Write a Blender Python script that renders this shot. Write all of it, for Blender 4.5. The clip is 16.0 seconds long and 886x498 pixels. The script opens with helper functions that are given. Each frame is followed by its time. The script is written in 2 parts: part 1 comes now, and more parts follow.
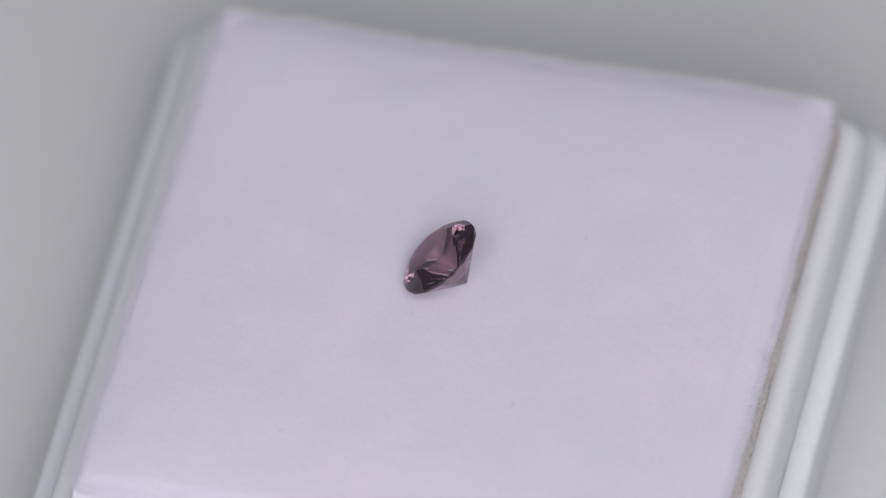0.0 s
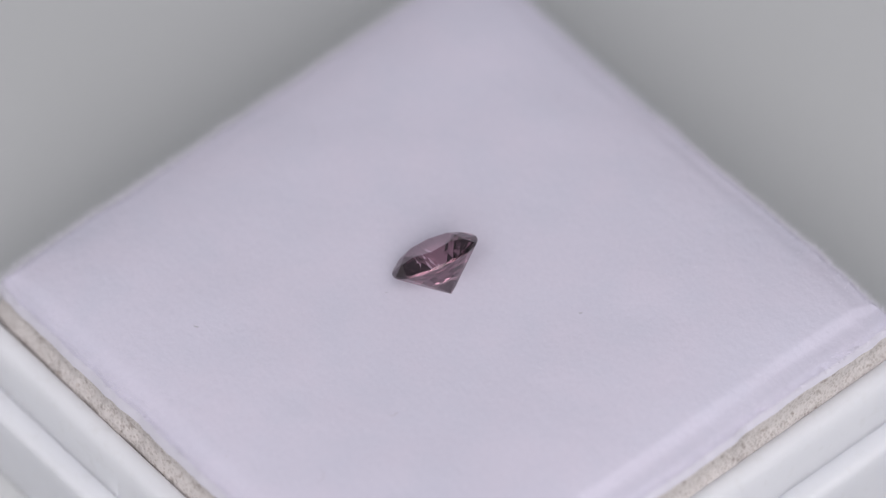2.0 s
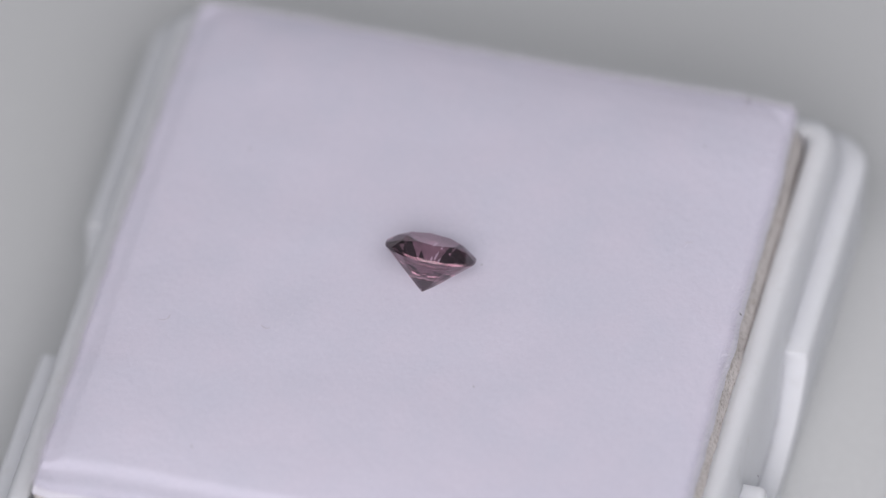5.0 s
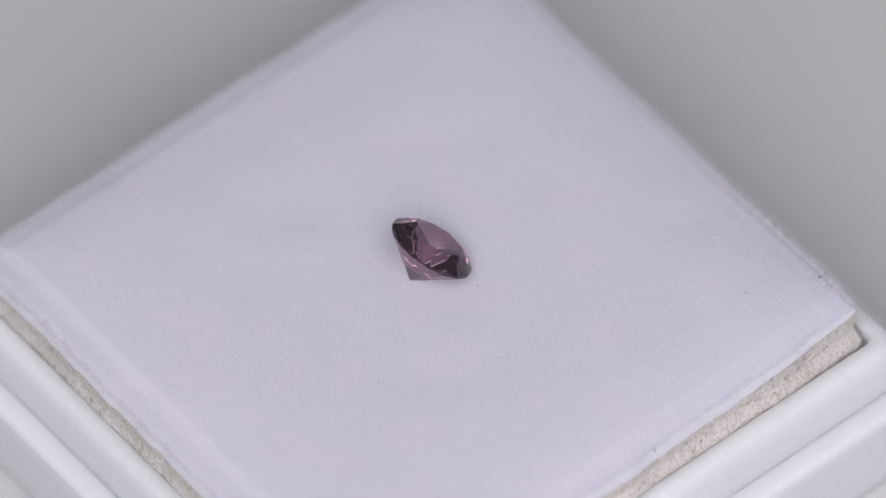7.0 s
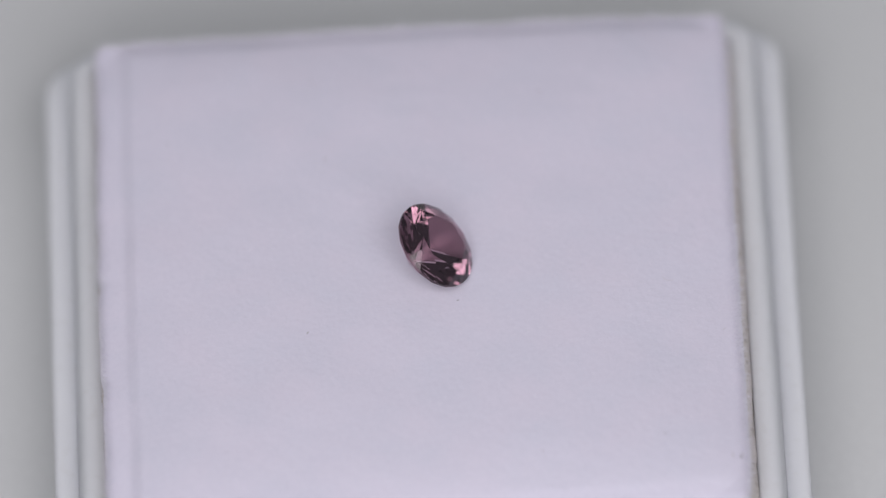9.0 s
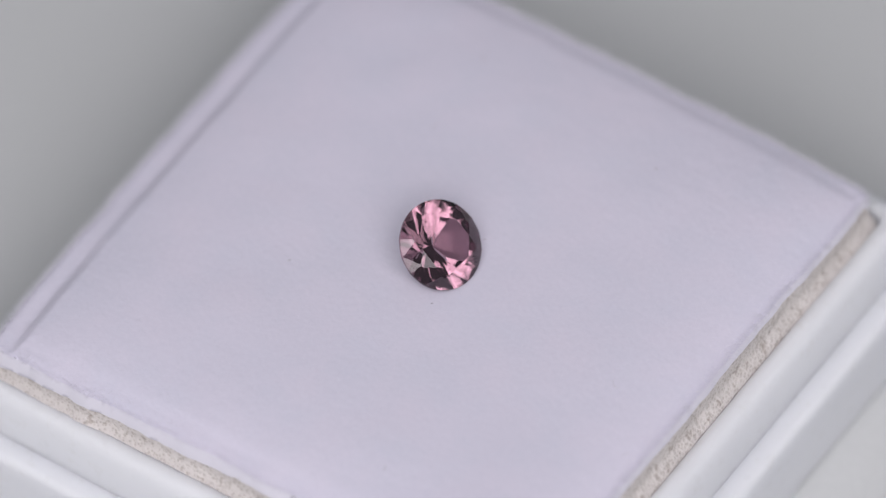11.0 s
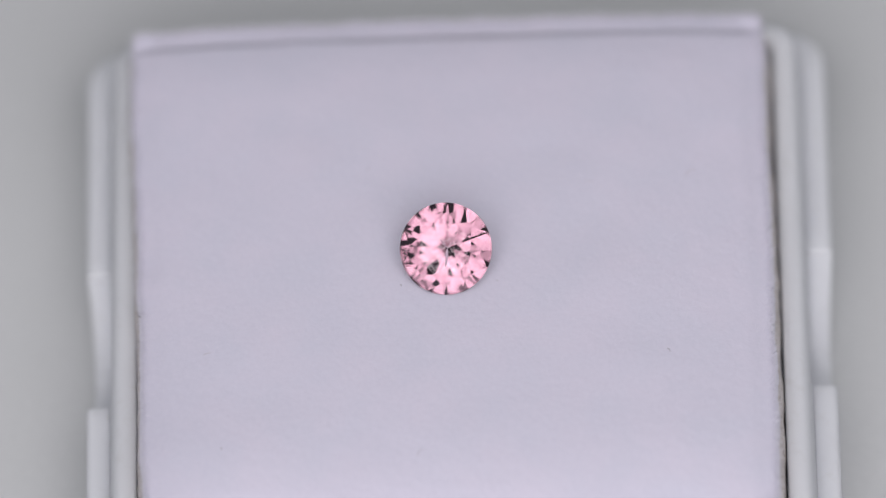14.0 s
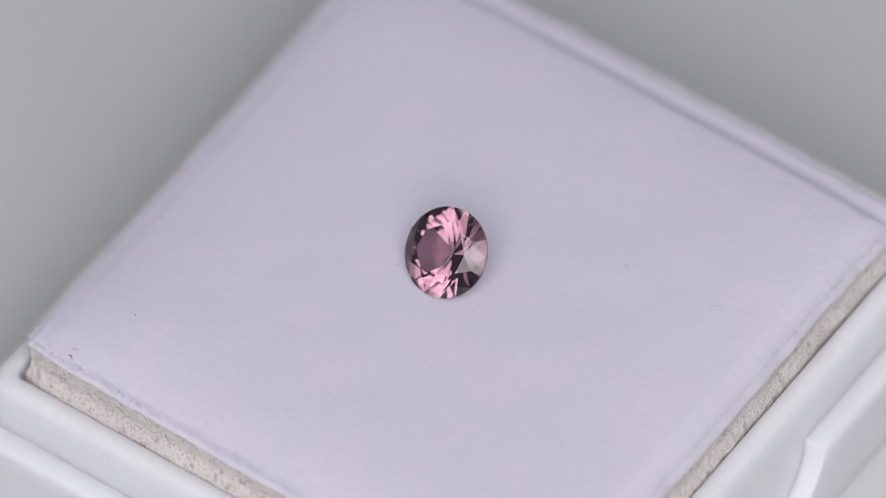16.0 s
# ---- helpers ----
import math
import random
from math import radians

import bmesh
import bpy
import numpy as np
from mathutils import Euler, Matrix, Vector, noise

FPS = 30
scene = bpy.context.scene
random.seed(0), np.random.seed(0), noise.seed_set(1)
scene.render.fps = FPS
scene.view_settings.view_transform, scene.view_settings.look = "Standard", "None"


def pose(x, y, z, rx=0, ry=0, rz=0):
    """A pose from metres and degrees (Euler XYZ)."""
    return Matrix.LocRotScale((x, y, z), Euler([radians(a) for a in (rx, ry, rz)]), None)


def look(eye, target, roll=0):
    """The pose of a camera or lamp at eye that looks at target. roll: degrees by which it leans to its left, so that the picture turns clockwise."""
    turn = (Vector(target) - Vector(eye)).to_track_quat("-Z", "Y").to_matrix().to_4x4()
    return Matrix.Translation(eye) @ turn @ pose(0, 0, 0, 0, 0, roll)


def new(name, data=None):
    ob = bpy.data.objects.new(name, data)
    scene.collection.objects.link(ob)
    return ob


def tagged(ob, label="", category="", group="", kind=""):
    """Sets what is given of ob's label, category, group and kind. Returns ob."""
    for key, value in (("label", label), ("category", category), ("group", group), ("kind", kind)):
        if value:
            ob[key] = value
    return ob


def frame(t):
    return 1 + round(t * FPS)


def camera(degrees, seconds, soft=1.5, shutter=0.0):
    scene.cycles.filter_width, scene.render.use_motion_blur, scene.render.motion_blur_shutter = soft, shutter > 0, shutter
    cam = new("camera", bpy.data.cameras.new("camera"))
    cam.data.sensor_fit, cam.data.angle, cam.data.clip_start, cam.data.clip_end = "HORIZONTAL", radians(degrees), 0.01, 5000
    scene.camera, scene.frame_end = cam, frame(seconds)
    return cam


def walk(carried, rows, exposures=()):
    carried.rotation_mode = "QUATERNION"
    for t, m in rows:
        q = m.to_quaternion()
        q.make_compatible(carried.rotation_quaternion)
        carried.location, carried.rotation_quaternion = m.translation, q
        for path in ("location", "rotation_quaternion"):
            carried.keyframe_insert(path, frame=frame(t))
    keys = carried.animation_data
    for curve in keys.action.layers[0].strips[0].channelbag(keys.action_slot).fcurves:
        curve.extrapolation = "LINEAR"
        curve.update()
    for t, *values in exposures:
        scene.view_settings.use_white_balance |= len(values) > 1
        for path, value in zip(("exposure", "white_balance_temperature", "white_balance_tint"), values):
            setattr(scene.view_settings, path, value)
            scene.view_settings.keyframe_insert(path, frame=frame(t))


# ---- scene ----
MM = 0.001
LIFT = 9.80         # mm: height of the pad's edge over the table
OMEGA = 18.282      # degrees per second, clockwise from above

# ---- camera: long macro lens on a stand, still ----
cam = camera(3.995, 16.0, soft=1.15)
ELEV, DIST = radians(51.377), 0.60617
AIM = Vector((0.214, 2.438, LIFT)) * MM
VIEW = Vector((0, math.cos(ELEV), -math.sin(ELEV)))
EYE = AIM - DIST * VIEW
UP = Vector((0, math.sin(ELEV), math.cos(ELEV)))
SIDE = Vector((1, 0, 0))
ROLL = -3.214
walk(cam, [(0.0, look(EYE, AIM, ROLL)), (16.0, look(EYE, AIM, ROLL))])
cam.data.dof.use_dof = True
cam.data.dof.focus_distance = 0.6015
cam.data.dof.aperture_fstop = 19.0

# ---- light: soft room light and a ring of lamps round the lens ----
world = bpy.data.worlds.new("room_light")
scene.world = world
world.use_nodes = True
wn = world.node_tree.nodes["Background"]
wn.inputs["Color"].default_value = (0.87, 0.965, 1.08, 1)
wn.inputs["Strength"].default_value = 0.13


RADIANCE = 1.18     # of the lamp's diffuser, on average over the half sphere


def lens_lamp(name, left, right, low, high):
    """One flat panel of the diffuser before the lens, its edges in metres from the line of sight."""
    data = bpy.data.lights.new(name, "AREA")
    data.shape, data.size, data.size_y = "RECTANGLE", right - left, high - low
    data.energy = RADIANCE * math.pi * data.size * data.size_y
    data.color = (1.0, 0.958, 1.0)
    data.spread = radians(80)      # brightest straight ahead, fainter towards the rim
    ob = new(name, data)
    eye = AIM - 0.30 * VIEW + SIDE * (left + right) / 2 + UP * (low + high) / 2
    ob.matrix_world = look(eye, eye + VIEW)
    return ob


# four panels that close round the hole for the lens, which sits off their middle
lens_lamp("lamp_west", -0.165, -0.055, -0.028, 0.105)
lens_lamp("lamp_north", -0.055, 0.165, 0.014, 0.105)
lens_lamp("lamp_east", 0.0135, 0.165, -0.215, 0.014)
lens_lamp("lamp_south", -0.165, 0.0135, -0.215, -0.028)


# ---- materials ----
def material(name):
    m = bpy.data.materials.new(name)
    m.use_nodes = True
    n = m.node_tree.nodes
    return m, n, m.node_tree.links, n["Principled BSDF"]


def node(n, kind, **values):
    x = n.new(kind)
    for k, v in values.items():
        x.inputs[k.replace("_", " ")].default_value = v
    return x


def ramp(n, links, source, a, b, low, high):
    r = n.new("ShaderNodeValToRGB")
    r.color_ramp.elements[0].position, r.color_ramp.elements[1].position = a, b
    r.color_ramp.elements[0].color, r.color_ramp.elements[1].color = (*low, 1), (*high, 1)
    links.new(source, r.inputs["Fac"])
    return r.outputs["Color"]


def mixed(n, links, kind, fac, a, b):
    x = n.new("ShaderNodeMix")
    x.data_type, x.blend_type = "RGBA", kind
    x.inputs["Factor"].default_value = fac
    links.new(a, x.inputs[6])
    links.new(b, x.inputs[7])
    return x.outputs[2]


def bumped(n, links, bsdf, height, distance, strength=1.0):
    b = n.new("ShaderNodeBump")
    b.inputs["Distance"].default_value, b.inputs["Strength"].default_value = distance, strength
    links.new(height, b.inputs["Height"])
    links.new(b.outputs["Normal"], bsdf.inputs["Normal"])


def noisy(n, links, scale, detail=3.0, rough=0.55):
    tc = n.new("ShaderNodeTexCoord")
    t = node(n, "ShaderNodeTexNoise", Scale=scale, Detail=detail, Roughness=rough)
    links.new(tc.outputs["Object"], t.inputs["Vector"])
    return t.outputs["Fac"]


def table_material():
    m, n, links, b = material("matte_grey_white_card")
    a = ramp(n, links, noisy(n, links, 35), 0.3, 0.7, (0.575, 0.585, 0.582), (0.605, 0.615, 0.612))
    g = ramp(n, links, noisy(n, links, 2600, 2), 0.25, 0.75, (0.94, 0.94, 0.94), (1, 1, 1))
    links.new(mixed(n, links, "MULTIPLY", 1.0, a, g), b.inputs["Base Color"])
    b.inputs["Roughness"].default_value = 0.75
    bumped(n, links, b, noisy(n, links, 3000, 2), 0.00002, 0.3)
    return m


def plastic_material():
    m, n, links, b = material("white_moulded_plastic")
    a = ramp(n, links, noisy(n, links, 90), 0.3, 0.7, (0.70, 0.712, 0.742), (0.735, 0.747, 0.777))
    g = ramp(n, links, noisy(n, links, 1400, 3), 0.2, 0.45, (0.95, 0.945, 0.93), (1, 1, 1))
    links.new(mixed(n, links, "MULTIPLY", 1.0, a, g), b.inputs["Base Color"])
    b.inputs["Roughness"].default_value = 0.72
    b.inputs["Specular IOR Level"].default_value = 0.35
    b.inputs["Subsurface Weight"].default_value = 0.7
    b.inputs["Subsurface Radius"].default_value = (1.0, 1.0, 1.0)
    b.inputs["Subsurface Scale"].default_value = 0.0022
    bumped(n, links, b, noisy(n, links, 900, 3), 0.00003, 0.35)
    return m


def felt_material():
    m, n, links, b = material("white_brushed_felt")
    a = ramp(n, links, noisy(n, links, 330, 3), 0.3, 0.7, (0.655, 0.64, 0.74), (0.69, 0.655, 0.755))
    g = ramp(n, links, noisy(n, links, 4200, 3), 0.25, 0.6, (0.965, 0.965, 0.97), (1, 1, 1))
    links.new(mixed(n, links, "MULTIPLY", 1.0, a, g), b.inputs["Base Color"])
    b.inputs["Roughness"].default_value = 0.95
    b.inputs["Sheen Weight"].default_value = 0.35
    b.inputs["Sheen Roughness"].default_value = 0.45
    b.inputs["Specular IOR Level"].default_value = 0.15
    x = n.new("ShaderNodeMath")
    x.operation = "MULTIPLY_ADD"
    links.new(noisy(n, links, 420, 3), x.inputs[0])
    x.inputs[1].default_value = 2.5
    links.new(noisy(n, links, 3600, 3), x.inputs[2])
    bumped(n, links, b, x.outputs[0], 0.00005, 0.42)
    return m


def fuzz_material():
    m, n, links, b = material("loose_white_felt_fibre")
    b.inputs["Base Color"].default_value = (0.735, 0.715, 0.785, 1)
    b.inputs["Roughness"].default_value = 0.9
    return m


def foam_material():
    m, n, links, b = material("beige_porous_foam")
    tc = n.new("ShaderNodeTexCoord")
    v = node(n, "ShaderNodeTexVoronoi", Scale=5600.0)
    links.new(tc.outputs["Object"], v.inputs["Vector"])
    pores = ramp(n, links, v.outputs["Distance"], 0.05, 0.50, (0.68, 0.65, 0.62), (1, 1, 1))
    big = ramp(n, links, noisy(n, links, 2300, 2), 0.30, 0.42, (0.64, 0.60, 0.57), (1, 1, 1))
    tone = ramp(n, links, noisy(n, links, 260, 3), 0.3, 0.7, (0.60, 0.56, 0.535), (0.68, 0.64, 0.615))
    c = mixed(n, links, "MULTIPLY", 0.8, tone, pores)
    links.new(mixed(n, links, "MULTIPLY", 0.85, c, big), b.inputs["Base Color"])
    b.inputs["Roughness"].default_value = 0.9
    bumped(n, links, b, v.outputs["Distance"], 0.00007, 0.7)
    return m


def gem_material(name, rough):
    """Tinted stone: a refraction and a gloss, shared out by Fresnel; each pass inside takes some of the light."""
    m, n, links, b = material(name)
    n.remove(b)
    bend = node(n, "ShaderNodeBsdfRefraction", Color=(0.565, 0.45, 0.49, 1), Roughness=rough, IOR=1.77)
    gloss = node(n, "ShaderNodeBsdfAnisotropic", Color=(0.85, 0.785, 0.81, 1), Roughness=rough)
    share = node(n, "ShaderNodeFresnel", IOR=1.77)
    both = n.new("ShaderNodeMixShader")
    links.new(share.outputs[0], both.inputs[0])
    links.new(bend.outputs[0], both.inputs[1])
    links.new(gloss.outputs[0], both.inputs[2])
    links.new(both.outputs[0], n["Material Output"].inputs["Surface"])
    return m


def lint_material(name, colour):
    m, n, links, b = material(name)
    b.inputs["Base Color"].default_value = (*colour, 1)
    b.inputs["Roughness"].default_value = 0.8
    return m


TABLE, PLASTIC, FELT, FUZZ = table_material(), plastic_material(), felt_material(), fuzz_material()
FOAM, GEM, GIRDLE = foam_material(), gem_material("pink_mauve_gemstone", 0.0), gem_material("frosted_gem_girdle", 0.25)
LINT_GREY = lint_material("grey_lint", (0.40, 0.385, 0.42))
LINT_DARK = lint_material("dark_speck", (0.20, 0.185, 0.20))
LINT_PALE = lint_material("pale_lint", (0.50, 0.47, 0.51))


# ---- building helpers ----
def mesh_of(name, verts, faces, mat, smooth=0.0):
    me = bpy.data.meshes.new(name)
    me.from_pydata([tuple(v) for v in verts], [], faces)
    me.materials.append(mat)
    if smooth:
        me.shade_smooth()
        me.set_sharp_from_angle(angle=radians(smooth))
    me.update()
    return me


def part(name, me, parent, label=""):
    ob = new(name, me)
    ob.parent = parent
    return tagged(ob, label)


# The box stands a little off the turning axis: its rest pose at the start of the clip.
BOX_TURN = -15.794
BOX_SPOT = (0.673, -0.954)
BOX_REST = Matrix.Translation((BOX_SPOT[0] * MM, BOX_SPOT[1] * MM, 0)) @ pose(0, 0, 0, 0, 0, BOX_TURN)
SPINNING = []       # (thing, rest pose) of all that turns with the box


def turning(ob, rest):
    SPINNING.append((ob, rest))
    ob.matrix_world = rest
    return ob


# ---- structure: the table top ----
def build_table():
    s = 0.7
    me = mesh_of("ground", [(-s, -s, 0), (s, -s, 0), (s, s, 0), (-s, s, 0), (-s, -s, -0.03), (s, -s, -0.03), (s, s, -0.03), (-s, s, -0.03)],
                 [(0, 1, 2, 3), (7, 6, 5, 4), (0, 4, 5, 1), (1, 5, 6, 2), (2, 6, 7, 3), (3, 7, 4, 0)], TABLE)
    ob = new("ground", me)
    tagged(ob, "matte light grey table surface under the box", "table top", kind="structure")


# ---- the plastic tray ----
FREE_STEPS, NOTCH_STEPS, ARC_STEPS = 14, 32, 10
NOTCH = 4.1         # mm: half the width of the thumb notch in two sides
NOTCH_LINE = [NOTCH * math.sin(math.pi * (i / NOTCH_STEPS - 0.5)) for i in range(NOTCH_STEPS + 1)]


def ring(half, r):
    """Points of a rounded square, counter-clockwise, in mm, closer together along the notch."""
    pts = []
    a = half - r
    free = [NOTCH + 0.012 + (a - NOTCH - 0.012) * i / FREE_STEPS for i in range(FREE_STEPS + 1)]
    side = [-w for w in free[::-1]] + NOTCH_LINE + free[:-1]
    for k in range(4):
        c, s = round(math.cos(k * math.pi / 2)), round(math.sin(k * math.pi / 2))
        for y in side:
            pts.append((c * half - s * y, s * half + c * y))
        for i in range(ARC_STEPS):
            t = (i / ARC_STEPS) * math.pi / 2
            x, y = a + r * math.cos(t), a + r * math.sin(t)
            pts.append((c * x - s * y, s * x + c * y))
    return pts


def scoop(u):
    """Height of the thumb notch's round bottom along a side."""
    w = min(1.0, abs(u) / NOTCH)
    return -4.2 - 3.9 * math.sqrt(1 - w * w)


def drafted(z):
    """Half width of the outer wall, which narrows towards its foot."""
    return 17.94 - 0.066 * (-4.5 - z)


def swept(profile):
    verts, faces = [], []
    for half, z, r in profile:
        line = ring(half, r)
        count = len(line)
        for x, y in line:
            zz = z
            if abs(x) <= NOTCH and abs(y) > 16.7:
                zz = min(zz, scoop(x))
                if half > 17.5 and zz < -4.5:
                    y = math.copysign(min(abs(y), drafted(zz)), y)
            verts.append((x * MM, y * MM, (zz + LIFT) * MM))
    for j in range(len(profile) - 1):
        for i in range(count):
            a, b = j * count + i, j * count + (i + 1) % count
            faces.append((a, b, b + count, a + count))
    return verts, faces


def build_tray():
    tray = turning(new("gem_box_base"), BOX_REST @ pose(-0.05 * MM, -0.07 * MM, 0))
    tagged(tray, "white plastic gem box base with stepped rim, lid off", "gem box")
    rim = [(15.34, -9.2, 0.5), (15.36, -4.0, 0.5), (15.40, -1.84, 0.5), (15.44, -1.70, 0.55), (15.54, -1.61, 0.6), (15.85, -1.57, 0.9),
           (16.10, -1.60, 1.05), (16.28, -1.69, 1.15), (16.42, -1.86, 1.2), (16.52, -2.12, 1.25), (16.60, -2.6, 1.3), (16.68, -3.3, 1.35),
           (16.73, -3.9, 1.4), (16.75, -4.12, 1.42), (16.79, -4.2, 1.45)]
    v, f = swept(rim)
    part("inner_rim", mesh_of("inner_rim", v, f, PLASTIC, 50), tray)
    skirt = [(16.79, -4.2, 1.45), (17.2, -4.2, 1.6), (17.56, -4.2, 1.75), (17.73, -4.23, 1.85), (17.84, -4.32, 1.95), (17.91, -4.46, 2.0),
             (drafted(-4.65), -4.65, 2.0), (drafted(-5.6), -5.6, 2.0), (drafted(-7.0), -7.0, 2.0), (drafted(-8.4), -8.4, 2.0),
             (drafted(-9.5), -9.5, 2.0), (17.57, -9.7, 2.0), (17.48, -9.79, 2.0), (16.9, -9.79, 1.9)]
    v, f = swept(skirt)
    part("outer_ledge", mesh_of("outer_ledge", v, f, PLASTIC, 50), tray, "lower ledge with a round thumb notch in two sides")
    h = 15.4
    v = [((x) * MM, (y) * MM, z * MM) for z in (0.6, 0.02) for x, y in ((-h, -h), (h, -h), (h, h), (-h, h))]
    part("floor_plate", mesh_of("floor_plate", v, [(0, 1, 2, 3), (7, 6, 5, 4), (0, 4, 5, 1), (1, 5, 6, 2), (2, 6, 7, 3), (3, 7, 4, 0)], PLASTIC), tray)


# ---- the foam pad ----
PAD_HALF = 15.0
# the cut is not quite square: corners in mm, counter-clockwise from (+u, +v)
CORNERS = ((15.20, 15.42), (-14.92, 14.85), (-15.10, -15.0), (15.20, -15.02))
# the pressed groove along +u, +v, -u, -v: where it begins, how wide and how deep its flank is; the strip outside it rises again
PRESSED = ((1.75, 0.70, 0.19), (1.30, 0.75, 0.05), (1.50, 0.80, 0.02), (1.25, 0.75, 0.08))
# how far the foam bulges towards the tray's wall below the felt, along the same sides, in mm
FOAM_SWELL = (0.18, 0.32, 0.44, 0.34)


def wobble(s, k):
    p = Vector((s * 0.16, k * 7.3, 0.5))
    return 0.14 * noise.noise(p) + 0.09 * noise.noise(p * 3.7) + 0.05 * noise.noise(p * 11)


def ease(x):
    x = min(1.0, max(0.0, x))
    return x * x * (3 - 2 * x)


def pad_height(u, v):
    """A soft, slightly cushioned top with a pressed, lower strip along the cut."""
    r = ((u / PAD_HALF) ** 8 + (v / PAD_HALF) ** 8) ** 0.125
    z = 1.40 - 0.66 * min(r, 1.035) ** 6
    step = 0.0
    for (start, wide, deep), d in zip(PRESSED, (PAD_HALF - u, PAD_HALF - v, PAD_HALF + u, PAD_HALF + v)):
        if d < start:
            uneven = 1 + 0.4 * noise.noise(Vector((u * 0.22, v * 0.22, 9)))
            step = max(step, deep * uneven * (ease((start - d) / wide) - 0.65 * ease((start - wide - d) / (start - wide))) + 0.25 * math.exp(-max(d, 0) / 0.16))
    z += 0.35 * full_corner(u, v) - step
    return z + 0.05 * noise.noise(Vector((u * 0.3, v * 0.3, 0))) + 0.016 * noise.noise(Vector((u * 1.5, v * 1.5, 3)))


def full_corner(u, v):
    """The corner at (-u, +v), where the foam stands highest and the felt is thin."""
    return math.exp(-((u + PAD_HALF) ** 2 + (v - PAD_HALF) ** 2) / 30.0)


def pad_edge(u, v, trim=0.16):
    """Lays the square pad into its true outline: the corners, the ragged cut."""
    a, b = (u / PAD_HALF + 1) / 2, (v / PAD_HALF + 1) / 2
    x = a * b * CORNERS[0][0] + (1 - a) * b * CORNERS[1][0] + (1 - a) * (1 - b) * CORNERS[2][0] + a * (1 - b) * CORNERS[3][0]
    y = a * b * CORNERS[0][1] + (1 - a) * b * CORNERS[1][1] + (1 - a) * (1 - b) * CORNERS[2][1] + a * (1 - b) * CORNERS[3][1]
    du = math.copysign(1, u) * wobble(v, 1 if u > 0 else 2) * (abs(u) / PAD_HALF) ** 10
    dv = math.copysign(1, v) * wobble(u, 3 if v > 0 else 4) * (abs(v) / PAD_HALF) ** 10
    c = (abs(u * v) / PAD_HALF ** 2) ** 14 * trim
    return x + du - math.copysign(c, u), y + dv - math.copysign(c, v)


def felt_hang(x, y):
    """How far the felt hangs down over the cut, side by side."""
    if x > 14.6:
        return 0.55
    if y < -14.4:
        return 0.85
    if y > 14.2:
        return 0.90 + 0.02 * x
    return 0.45


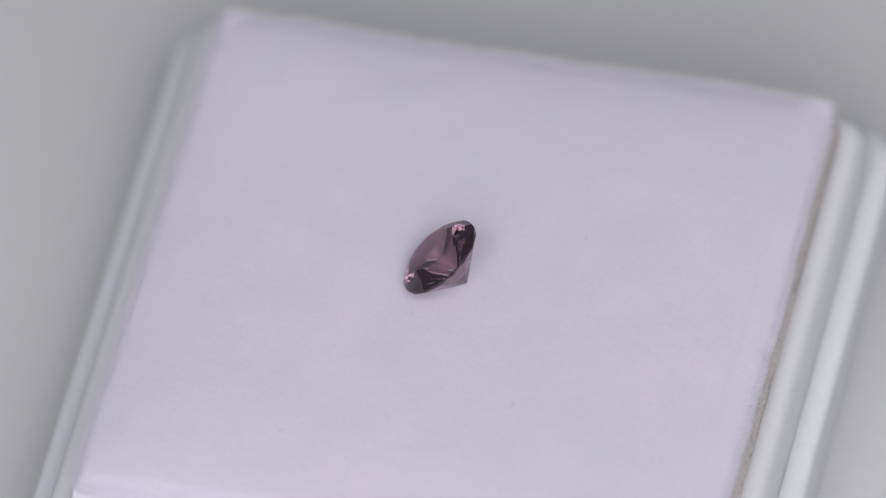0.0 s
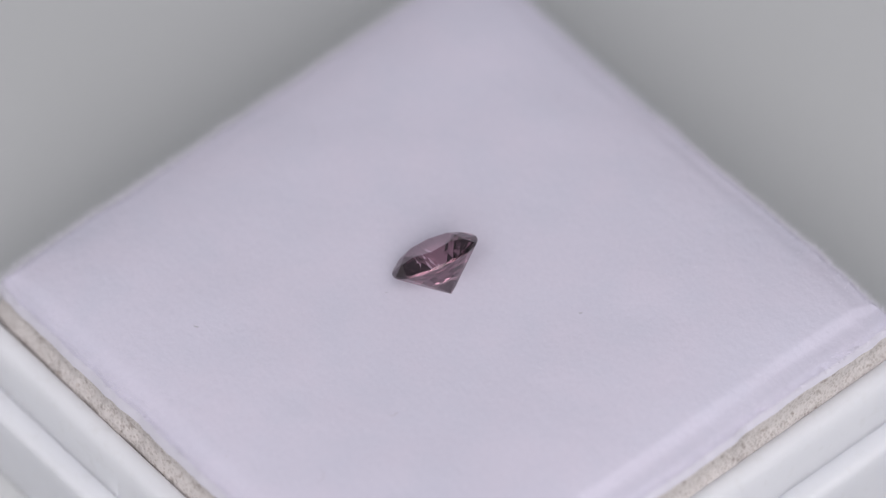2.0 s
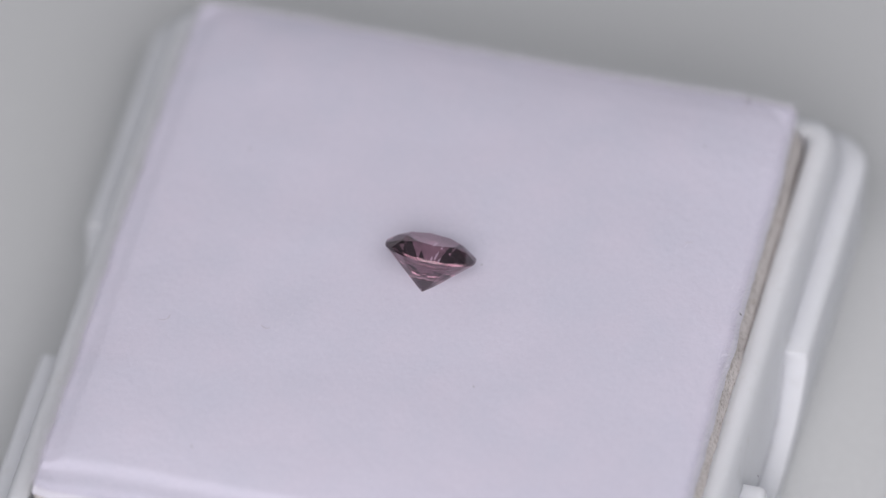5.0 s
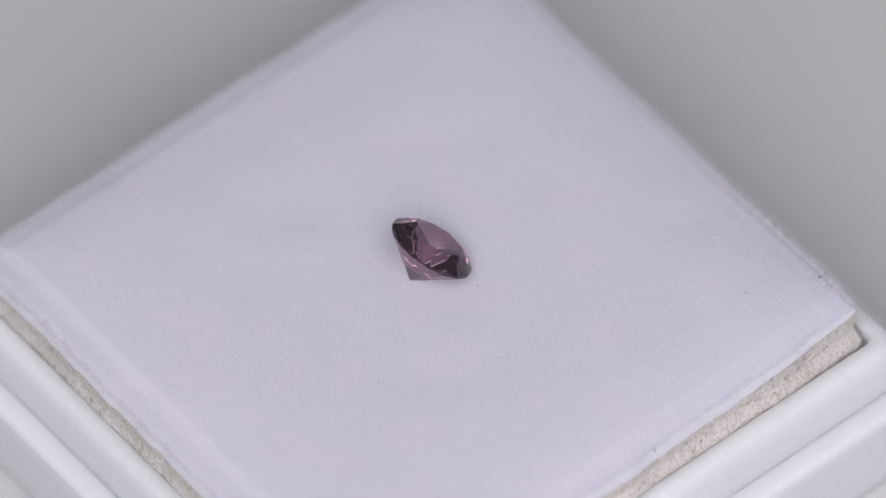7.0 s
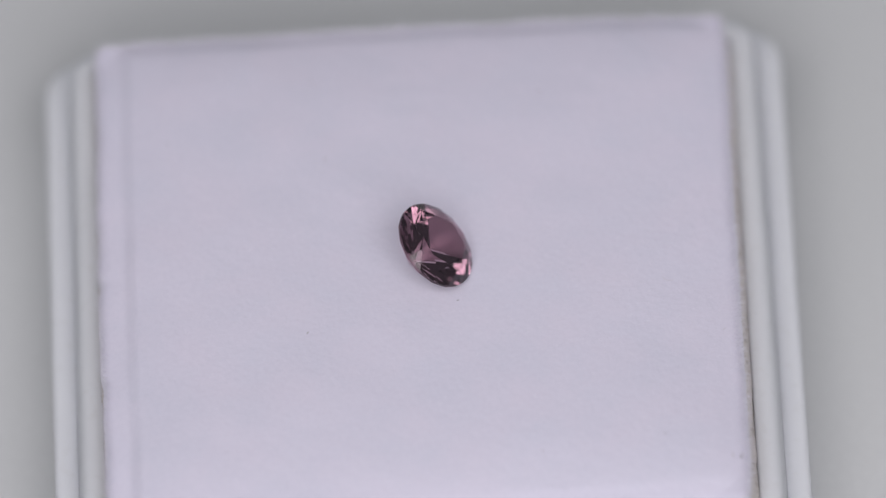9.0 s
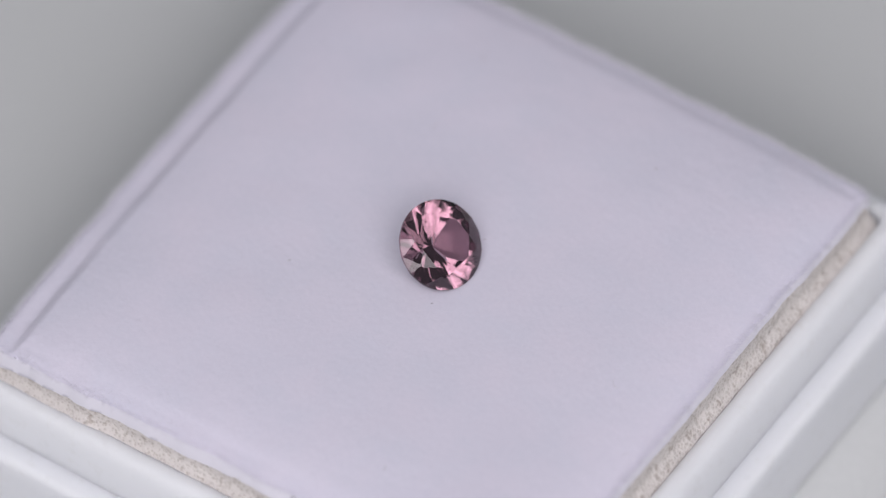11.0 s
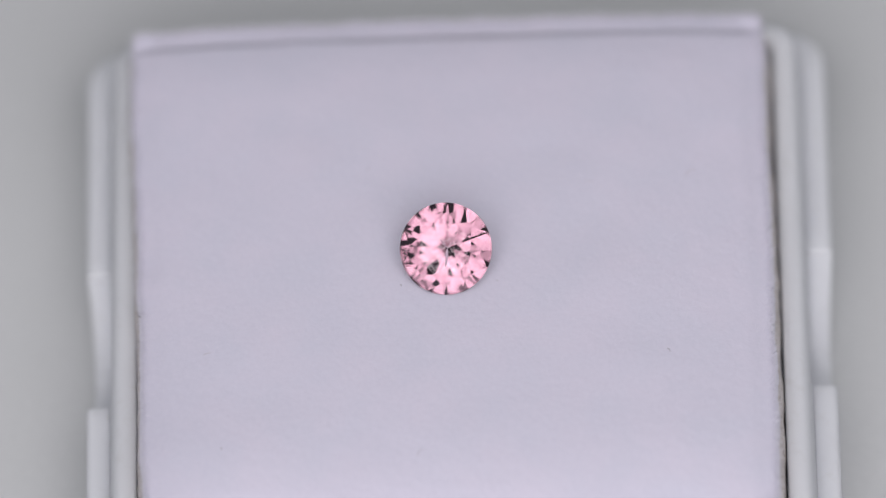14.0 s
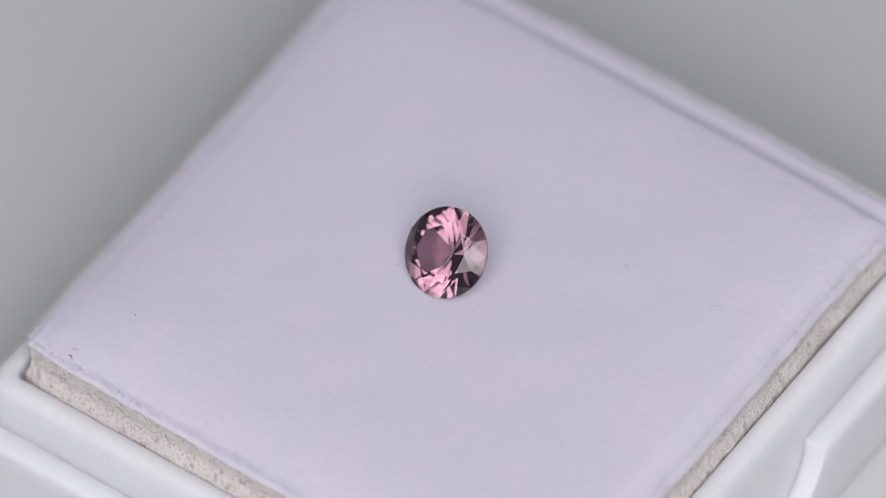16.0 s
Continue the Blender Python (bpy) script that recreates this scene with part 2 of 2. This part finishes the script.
def build_pad():
    pad = turning(new("foam_pad"), BOX_REST)
    tagged(pad, "white felt-topped foam pad with raw porous cut edges", "foam pad")
    n = 200
    # closer rows towards the edges
    line = [PAD_HALF * math.sin(math.pi / 2 * (-1 + 2 * i / n)) for i in range(n + 1)]
    verts, faces = [], []
    for v in line:
        for u in line:
            x, y = pad_edge(u, v)
            verts.append((x * MM, y * MM, (pad_height(u, v) + LIFT) * MM))
    for j in range(n):
        for i in range(n):
            a = j * (n + 1) + i
            faces.append((a, a + 1, a + n + 2, a + n + 1))
    # the felt's thickness: a short, uneven drop round the outline
    loop = [i for i in range(n)] + [i * (n + 1) + n for i in range(n)] + [n * (n + 1) + n - i for i in range(n)] + [(n - i) * (n + 1) for i in range(n)]
    m = len(loop)
    for depth, inset in ((0.30, -0.07), (0.62, -0.10), (0.85, -0.12), (0.92, 0.25)):
        for q, i in enumerate(loop):
            x, y, z = verts[i]
            g = (1 - 0.3 * full_corner(x / MM, y / MM)) * felt_hang(x / MM, y / MM) * (1 + 0.18 * noise.noise(Vector((x * 300, y * 300, 2))) + 0.14 * noise.noise(Vector((x * 1500, y * 1500, 5))))
            k = 1 - inset / PAD_HALF
            verts.append((x * k, y * k, z - depth * MM * g))
    base = (n + 1) ** 2
    for q in range(m):
        r = (q + 1) % m
        faces.append((loop[r], loop[q], base + q, base + r))
        for lay in range(3):
            a = base + lay * m
            faces.append((a + r, a + q, a + m + q, a + m + r))
    me = mesh_of("felt_top", verts, faces, FELT, 80)
    me.materials.append(FUZZ)
    for f in me.polygons[n * n:]:
        f.material_index = 1
    part("felt_top", me, pad, "white brushed felt top")
    # the foam below it, with an open-celled cut face
    verts, faces = [], []
    per, rows = 900, 30
    for j in range(rows + 1):
        z = 0.3 - 3.2 * j / rows if j < rows else -9.1
        for i in range(per):
            s = 4 * i / per
            k, w = int(s), (s - int(s)) * 2 - 1
            c, d = round(math.cos(k * math.pi / 2)), round(math.sin(k * math.pi / 2))
            u, v = c * PAD_HALF - d * w * PAD_HALF, d * PAD_HALF + c * w * PAD_HALF
            x, y = pad_edge(u, v, 0.10)
            swell = FOAM_SWELL[k] + (0.25 - FOAM_SWELL[k]) * abs(w) ** 16
            p = Vector((x * 3.1, y * 3.1, z * 3.1))
            cell = noise.noise(p) * 0.04 + noise.noise(p * 2.6) * 0.045 - 0.02
            grow = 1 + (cell + 0.02 + swell * ease((j / rows - 0.38) / 0.30)) / PAD_HALF
            top = pad_height(u, v) - 0.28
            verts.append((x * grow * MM, y * grow * MM, ((top if j == 0 else min(top - 0.05, z)) + LIFT) * MM))
    for j in range(rows):
        for i in range(per):
            a, b = j * per + i, j * per + (i + 1) % per
            faces.append((b, a, a + per, b + per))
    hub = len(verts)
    verts.append((0, 0, (0.7 + LIFT) * MM))
    faces.extend((hub, i, (i + 1) % per) for i in range(per))
    part("foam_core", mesh_of("foam_core", verts, faces, FOAM, 60), pad, "beige open-celled foam")
    # brushed-up fibres along the outline and, thinner, over the top
    rng = random.Random(7)
    verts, faces = [], []

    def fibre(u, v, z, length, lean, wide):
        az = rng.uniform(0, 2 * math.pi)
        side = Vector((math.cos(az), math.sin(az), 0)) * wide / 2
        p = Vector((u, v, z))
        grow = Vector(lean).normalized() * length
        bend = Vector((rng.gauss(0, 1), rng.gauss(0, 1), rng.gauss(0, 0.5))) * length * 0.3
        mid, tip = p + grow * 0.55 + bend * 0.3, p + grow + bend
        b = len(verts)
        for q in (p - side, p + side, mid - side * 0.7, mid + side * 0.7, tip):
            verts.append(((q.x) * MM, q.y * MM, (q.z + LIFT) * MM))
        faces.extend([(b, b + 1, b + 3, b + 2), (b + 2, b + 3, b + 4)])

    for i in range(21000):
        k, w = rng.randrange(4), rng.uniform(-15, 15)
        d = PAD_HALF - abs(rng.gauss(0, 0.22))
        u, v = ((d, w), (w, d), (-d, w), (w, -d))[k]
        out = ((1, 0), (0, 1), (-1, 0), (0, -1))[k]
        x, y = pad_edge(u, v)
        heavy = 1.7 if k == 2 else 1.25
        fibre(x, y, pad_height(u, v) - 0.05, rng.uniform(0.12, 0.36) * heavy, (out[0] + rng.gauss(0, 0.5), out[1] + rng.gauss(0, 0.5), rng.uniform(0.0, 0.9)), 0.013)
    for i in range(16000):
        u, v = rng.uniform(-14.9, 14.9), rng.uniform(-14.9, 14.9)
        x, y = pad_edge(u, v)
        fibre(x, y, pad_height(u, v) - 0.01, rng.uniform(0.1, 0.4), (rng.gauss(0, 1), rng.gauss(0, 1), rng.uniform(0.02, 0.15)), 0.011)
    fz = part("felt_fuzz", mesh_of("felt_fuzz", verts, faces, FUZZ), pad, "fine loose felt fibres")
    tagged(fz, kind="stuff")


# ---- the gemstone ----
GEM_R = 2.19


def cut_gem():
    """A round brilliant, in mm, culet at the origin, table up."""
    R, g = GEM_R, 0.10
    depth = g / 2 + R * math.tan(radians(41)) + 0.0175 * R
    rng = random.Random(11)
    bm = bmesh.new()
    n = 96
    low = [bm.verts.new((R * math.cos(2 * math.pi * i / n), R * math.sin(2 * math.pi * i / n), -3)) for i in range(n)]
    top = [bm.verts.new((v.co.x, v.co.y, 2)) for v in low]
    for i in range(n):
        bm.faces.new((low[i], low[(i + 1) % n], top[(i + 1) % n], top[i]))
    bm.faces.new(low[::-1])
    bm.faces.new(top)
    rt = 0.60 * R
    h = g / 2 + 0.0142 * R + math.tan(radians(31)) * (R - rt)

    def cut(point, normal):
        geom = list(bm.verts) + list(bm.edges) + list(bm.faces)
        res = bmesh.ops.bisect_plane(bm, geom=geom, plane_co=point, plane_no=normal, clear_outer=True, dist=1e-6)
        edges = [e for e in res["geom_cut"] if isinstance(e, bmesh.types.BMEdge) and e.is_boundary]
        if edges:
            bmesh.ops.contextual_create(bm, geom=edges)

    def facet(az, angle, r, z, down=False, slack=0.5):
        # cut by eye: no two facets lie quite alike
        a, t = radians(az + rng.gauss(0, slack)), radians(angle + rng.gauss(0, slack))
        s = -1 if down else 1
        cut((r * math.cos(a), r * math.sin(a), z), (math.sin(t) * math.cos(a), math.sin(t) * math.sin(a), s * math.cos(t)))

    cut((0, 0, h), (0, 0, 1))
    for k in range(8):
        facet(45 * k, 31, R, g / 2 + 0.0142 * R)
        facet(45 * k, 41, R, -g / 2 - 0.0175 * R, True, 0.2)
    for k in range(16):
        facet(22.5 * k + 11.25, 36.5, R, g / 2)
        facet(22.5 * k + 11.25, 42.1, R, -g / 2, True)
    for k in range(8):
        facet(45 * k + 22.5, 19.6, rt * math.cos(math.pi / 8), h)
    bmesh.ops.dissolve_limit(bm, angle_limit=0.001, verts=bm.verts, edges=bm.edges)
    bmesh.ops.recalc_face_normals(bm, faces=bm.faces)
    bmesh.ops.translate(bm, verts=bm.verts, vec=(0, 0, depth))
    bmesh.ops.scale(bm, verts=bm.verts, vec=(MM, MM, MM))
    kinds = {"table_facet": ({}, []), "crown": ({}, []), "girdle": ({}, []), "pavilion": ({}, [])}
    bm.verts.index_update()
    for f in bm.faces:
        z = f.normal.z
        kind = "table_facet" if z > 0.99 else "girdle" if abs(z) < 0.2 else "crown" if z > 0 else "pavilion"
        spots, faces = kinds[kind]
        faces.append(tuple(spots.setdefault(v.index, (len(spots), tuple(v.co)))[0] for v in f.verts))
    bm.free()
    return kinds


def build_gem():
    rest = Matrix.Translation((1.254 * MM, -0.855 * MM, (1.41 + LIFT) * MM)) @ pose(0, 0, 0, 0, 0, 158.49) @ pose(0, 0, 0, 0, 41.03, 0) @ pose(0, 0, 0, 0, 0, 22.5)
    gem = turning(new("gemstone"), rest)
    tagged(gem, "pink-mauve round brilliant-cut gemstone lying tilted on white felt", "gemstone")
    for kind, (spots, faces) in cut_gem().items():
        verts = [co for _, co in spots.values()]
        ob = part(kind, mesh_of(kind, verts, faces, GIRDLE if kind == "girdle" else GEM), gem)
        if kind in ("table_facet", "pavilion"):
            ob.visible_shadow = False       # clear stone: shadow switched off so the lamps' light gets through to the felt


# ---- lint on the felt ----
def build_lint(x, y, length, turn, curl, mat, label, wide=0.035, z=None):
    """A curled fibre or speck, at its place on the turning box at the start, in mm."""
    inv = BOX_REST.inverted() @ Vector((x * MM, y * MM, 0))
    if z is None:
        z = pad_height(inv.x / MM, inv.y / MM) + wide * 0.4
    verts, faces = [], []
    steps, sides = 8, 5
    a, p = 0.0, Vector((-length / 2, 0, 0))
    for i in range(steps + 1):
        a = curl * (i / steps - 0.5)
        d = Vector((math.cos(a), math.sin(a), 0))
        nrm = Vector((-d.y, d.x, 0))
        r = wide / 2 * (0.55 + 0.45 * math.sin(math.pi * (i + 0.5) / (steps + 1)))
        for s in range(sides):
            t = 2 * math.pi * s / sides
            verts.append((p + nrm * r * math.cos(t) + Vector((0, 0, r * math.sin(t)))) * MM)
        p = p + d * length / steps
    for i in range(steps):
        for s in range(sides):
            q = (s + 1) % sides
            faces.append((i * sides + s, i * sides + q, (i + 1) * sides + q, (i + 1) * sides + s))
    faces.append(tuple(range(sides))[::-1])
    faces.append(tuple(steps * sides + s for s in range(sides)))
    name = "dark_speck" if mat is LINT_DARK else "lint_fibre"
    ob = new(name, mesh_of(name, verts, faces, mat, 60))
    turning(ob, Matrix.Translation((x * MM, y * MM, (z + LIFT) * MM)) @ pose(0, 0, 0, 0, 0, turn))
    tagged(ob, label, "speck" if mat is LINT_DARK else "lint")


build_table()
build_tray()
build_pad()
build_gem()
build_lint(2.53, 14.21, 0.22, 30, 0.6, LINT_DARK, "tiny dark speck stuck to the pad's cut edge", 0.065)
build_lint(-0.27, 2.0, 0.10, 10, 0.2, LINT_DARK, "tiny dark speck on the felt beside the gemstone", 0.04)
build_lint(-2.9, -14.3, 1.1, 160, 2.6, LINT_PALE, "pale curled lint fibre on white felt")
build_lint(7.05, 1.5, 0.18, 40, 1.2, LINT_GREY, "short grey lint fibre on white felt", 0.05)
build_lint(-7.89, -8.93, 0.28, 20, 1.0, LINT_GREY, "short grey lint fibre on white felt", 0.05)
build_lint(-10.08, 15.0, 0.25, 70, 1.5, LINT_DARK, "dark speck caught in the felt's edge", 0.075)
build_lint(1.97, -13.1, 0.8, 120, 2.2, LINT_PALE, "pale curled lint fibre on white felt")
build_lint(2.96, -8.27, 0.5, 70, 1.8, LINT_PALE, "pale short lint fibre on white felt")
build_lint(-9.77, 14.9, 0.4, 100, 2.4, LINT_PALE, "pale lint tuft at the pad's corner", 0.06)
build_lint(9.88, -11.85, 0.22, 15, 0.8, LINT_GREY, "short grey lint fibre on white felt", 0.04)
build_lint(-7.03, 12.81, 0.10, 0, 0.3, LINT_DARK, "tiny dark speck on white felt", 0.05)
build_lint(-10.18, 3.9, 0.7, 140, 2.0, LINT_PALE, "pale curled lint fibre on white felt", 0.03)
build_lint(-11.75, 7.65, 0.45, 60, 2.4, LINT_PALE, "pale curled lint fibre on white felt", 0.03)
build_lint(-1.33, 11.89, 0.45, 95, 1.2, LINT_PALE, "pale short lint fibre on white felt", 0.03)
build_lint(-1.41, -2.42, 0.16, 30, 0.9, LINT_GREY, "short grey lint fibre on white felt", 0.03)
build_lint(17.55, -2.29, 0.14, 60, 0.4, LINT_DARK, "tiny dark speck on the white plastic ledge", 0.06, -4.17)
build_lint(17.75, -0.36, 0.5, 75, 1.1, LINT_PALE, "pale lint fibre on the white plastic ledge", 0.025, -4.18)
build_lint(8.70, 14.75, 0.12, 20, 0.3, LINT_GREY, "tiny grey speck on the white plastic ledge", 0.06, -4.17)


# ---- what turns ----
def motions():
    for ob, rest in SPINNING:
        rows = []
        for i in range(33):
            t = i * 0.5
            rows.append((t, pose(0, 0, 0, 0, 0, -OMEGA * t) @ rest))
        walk(ob, rows)


motions()
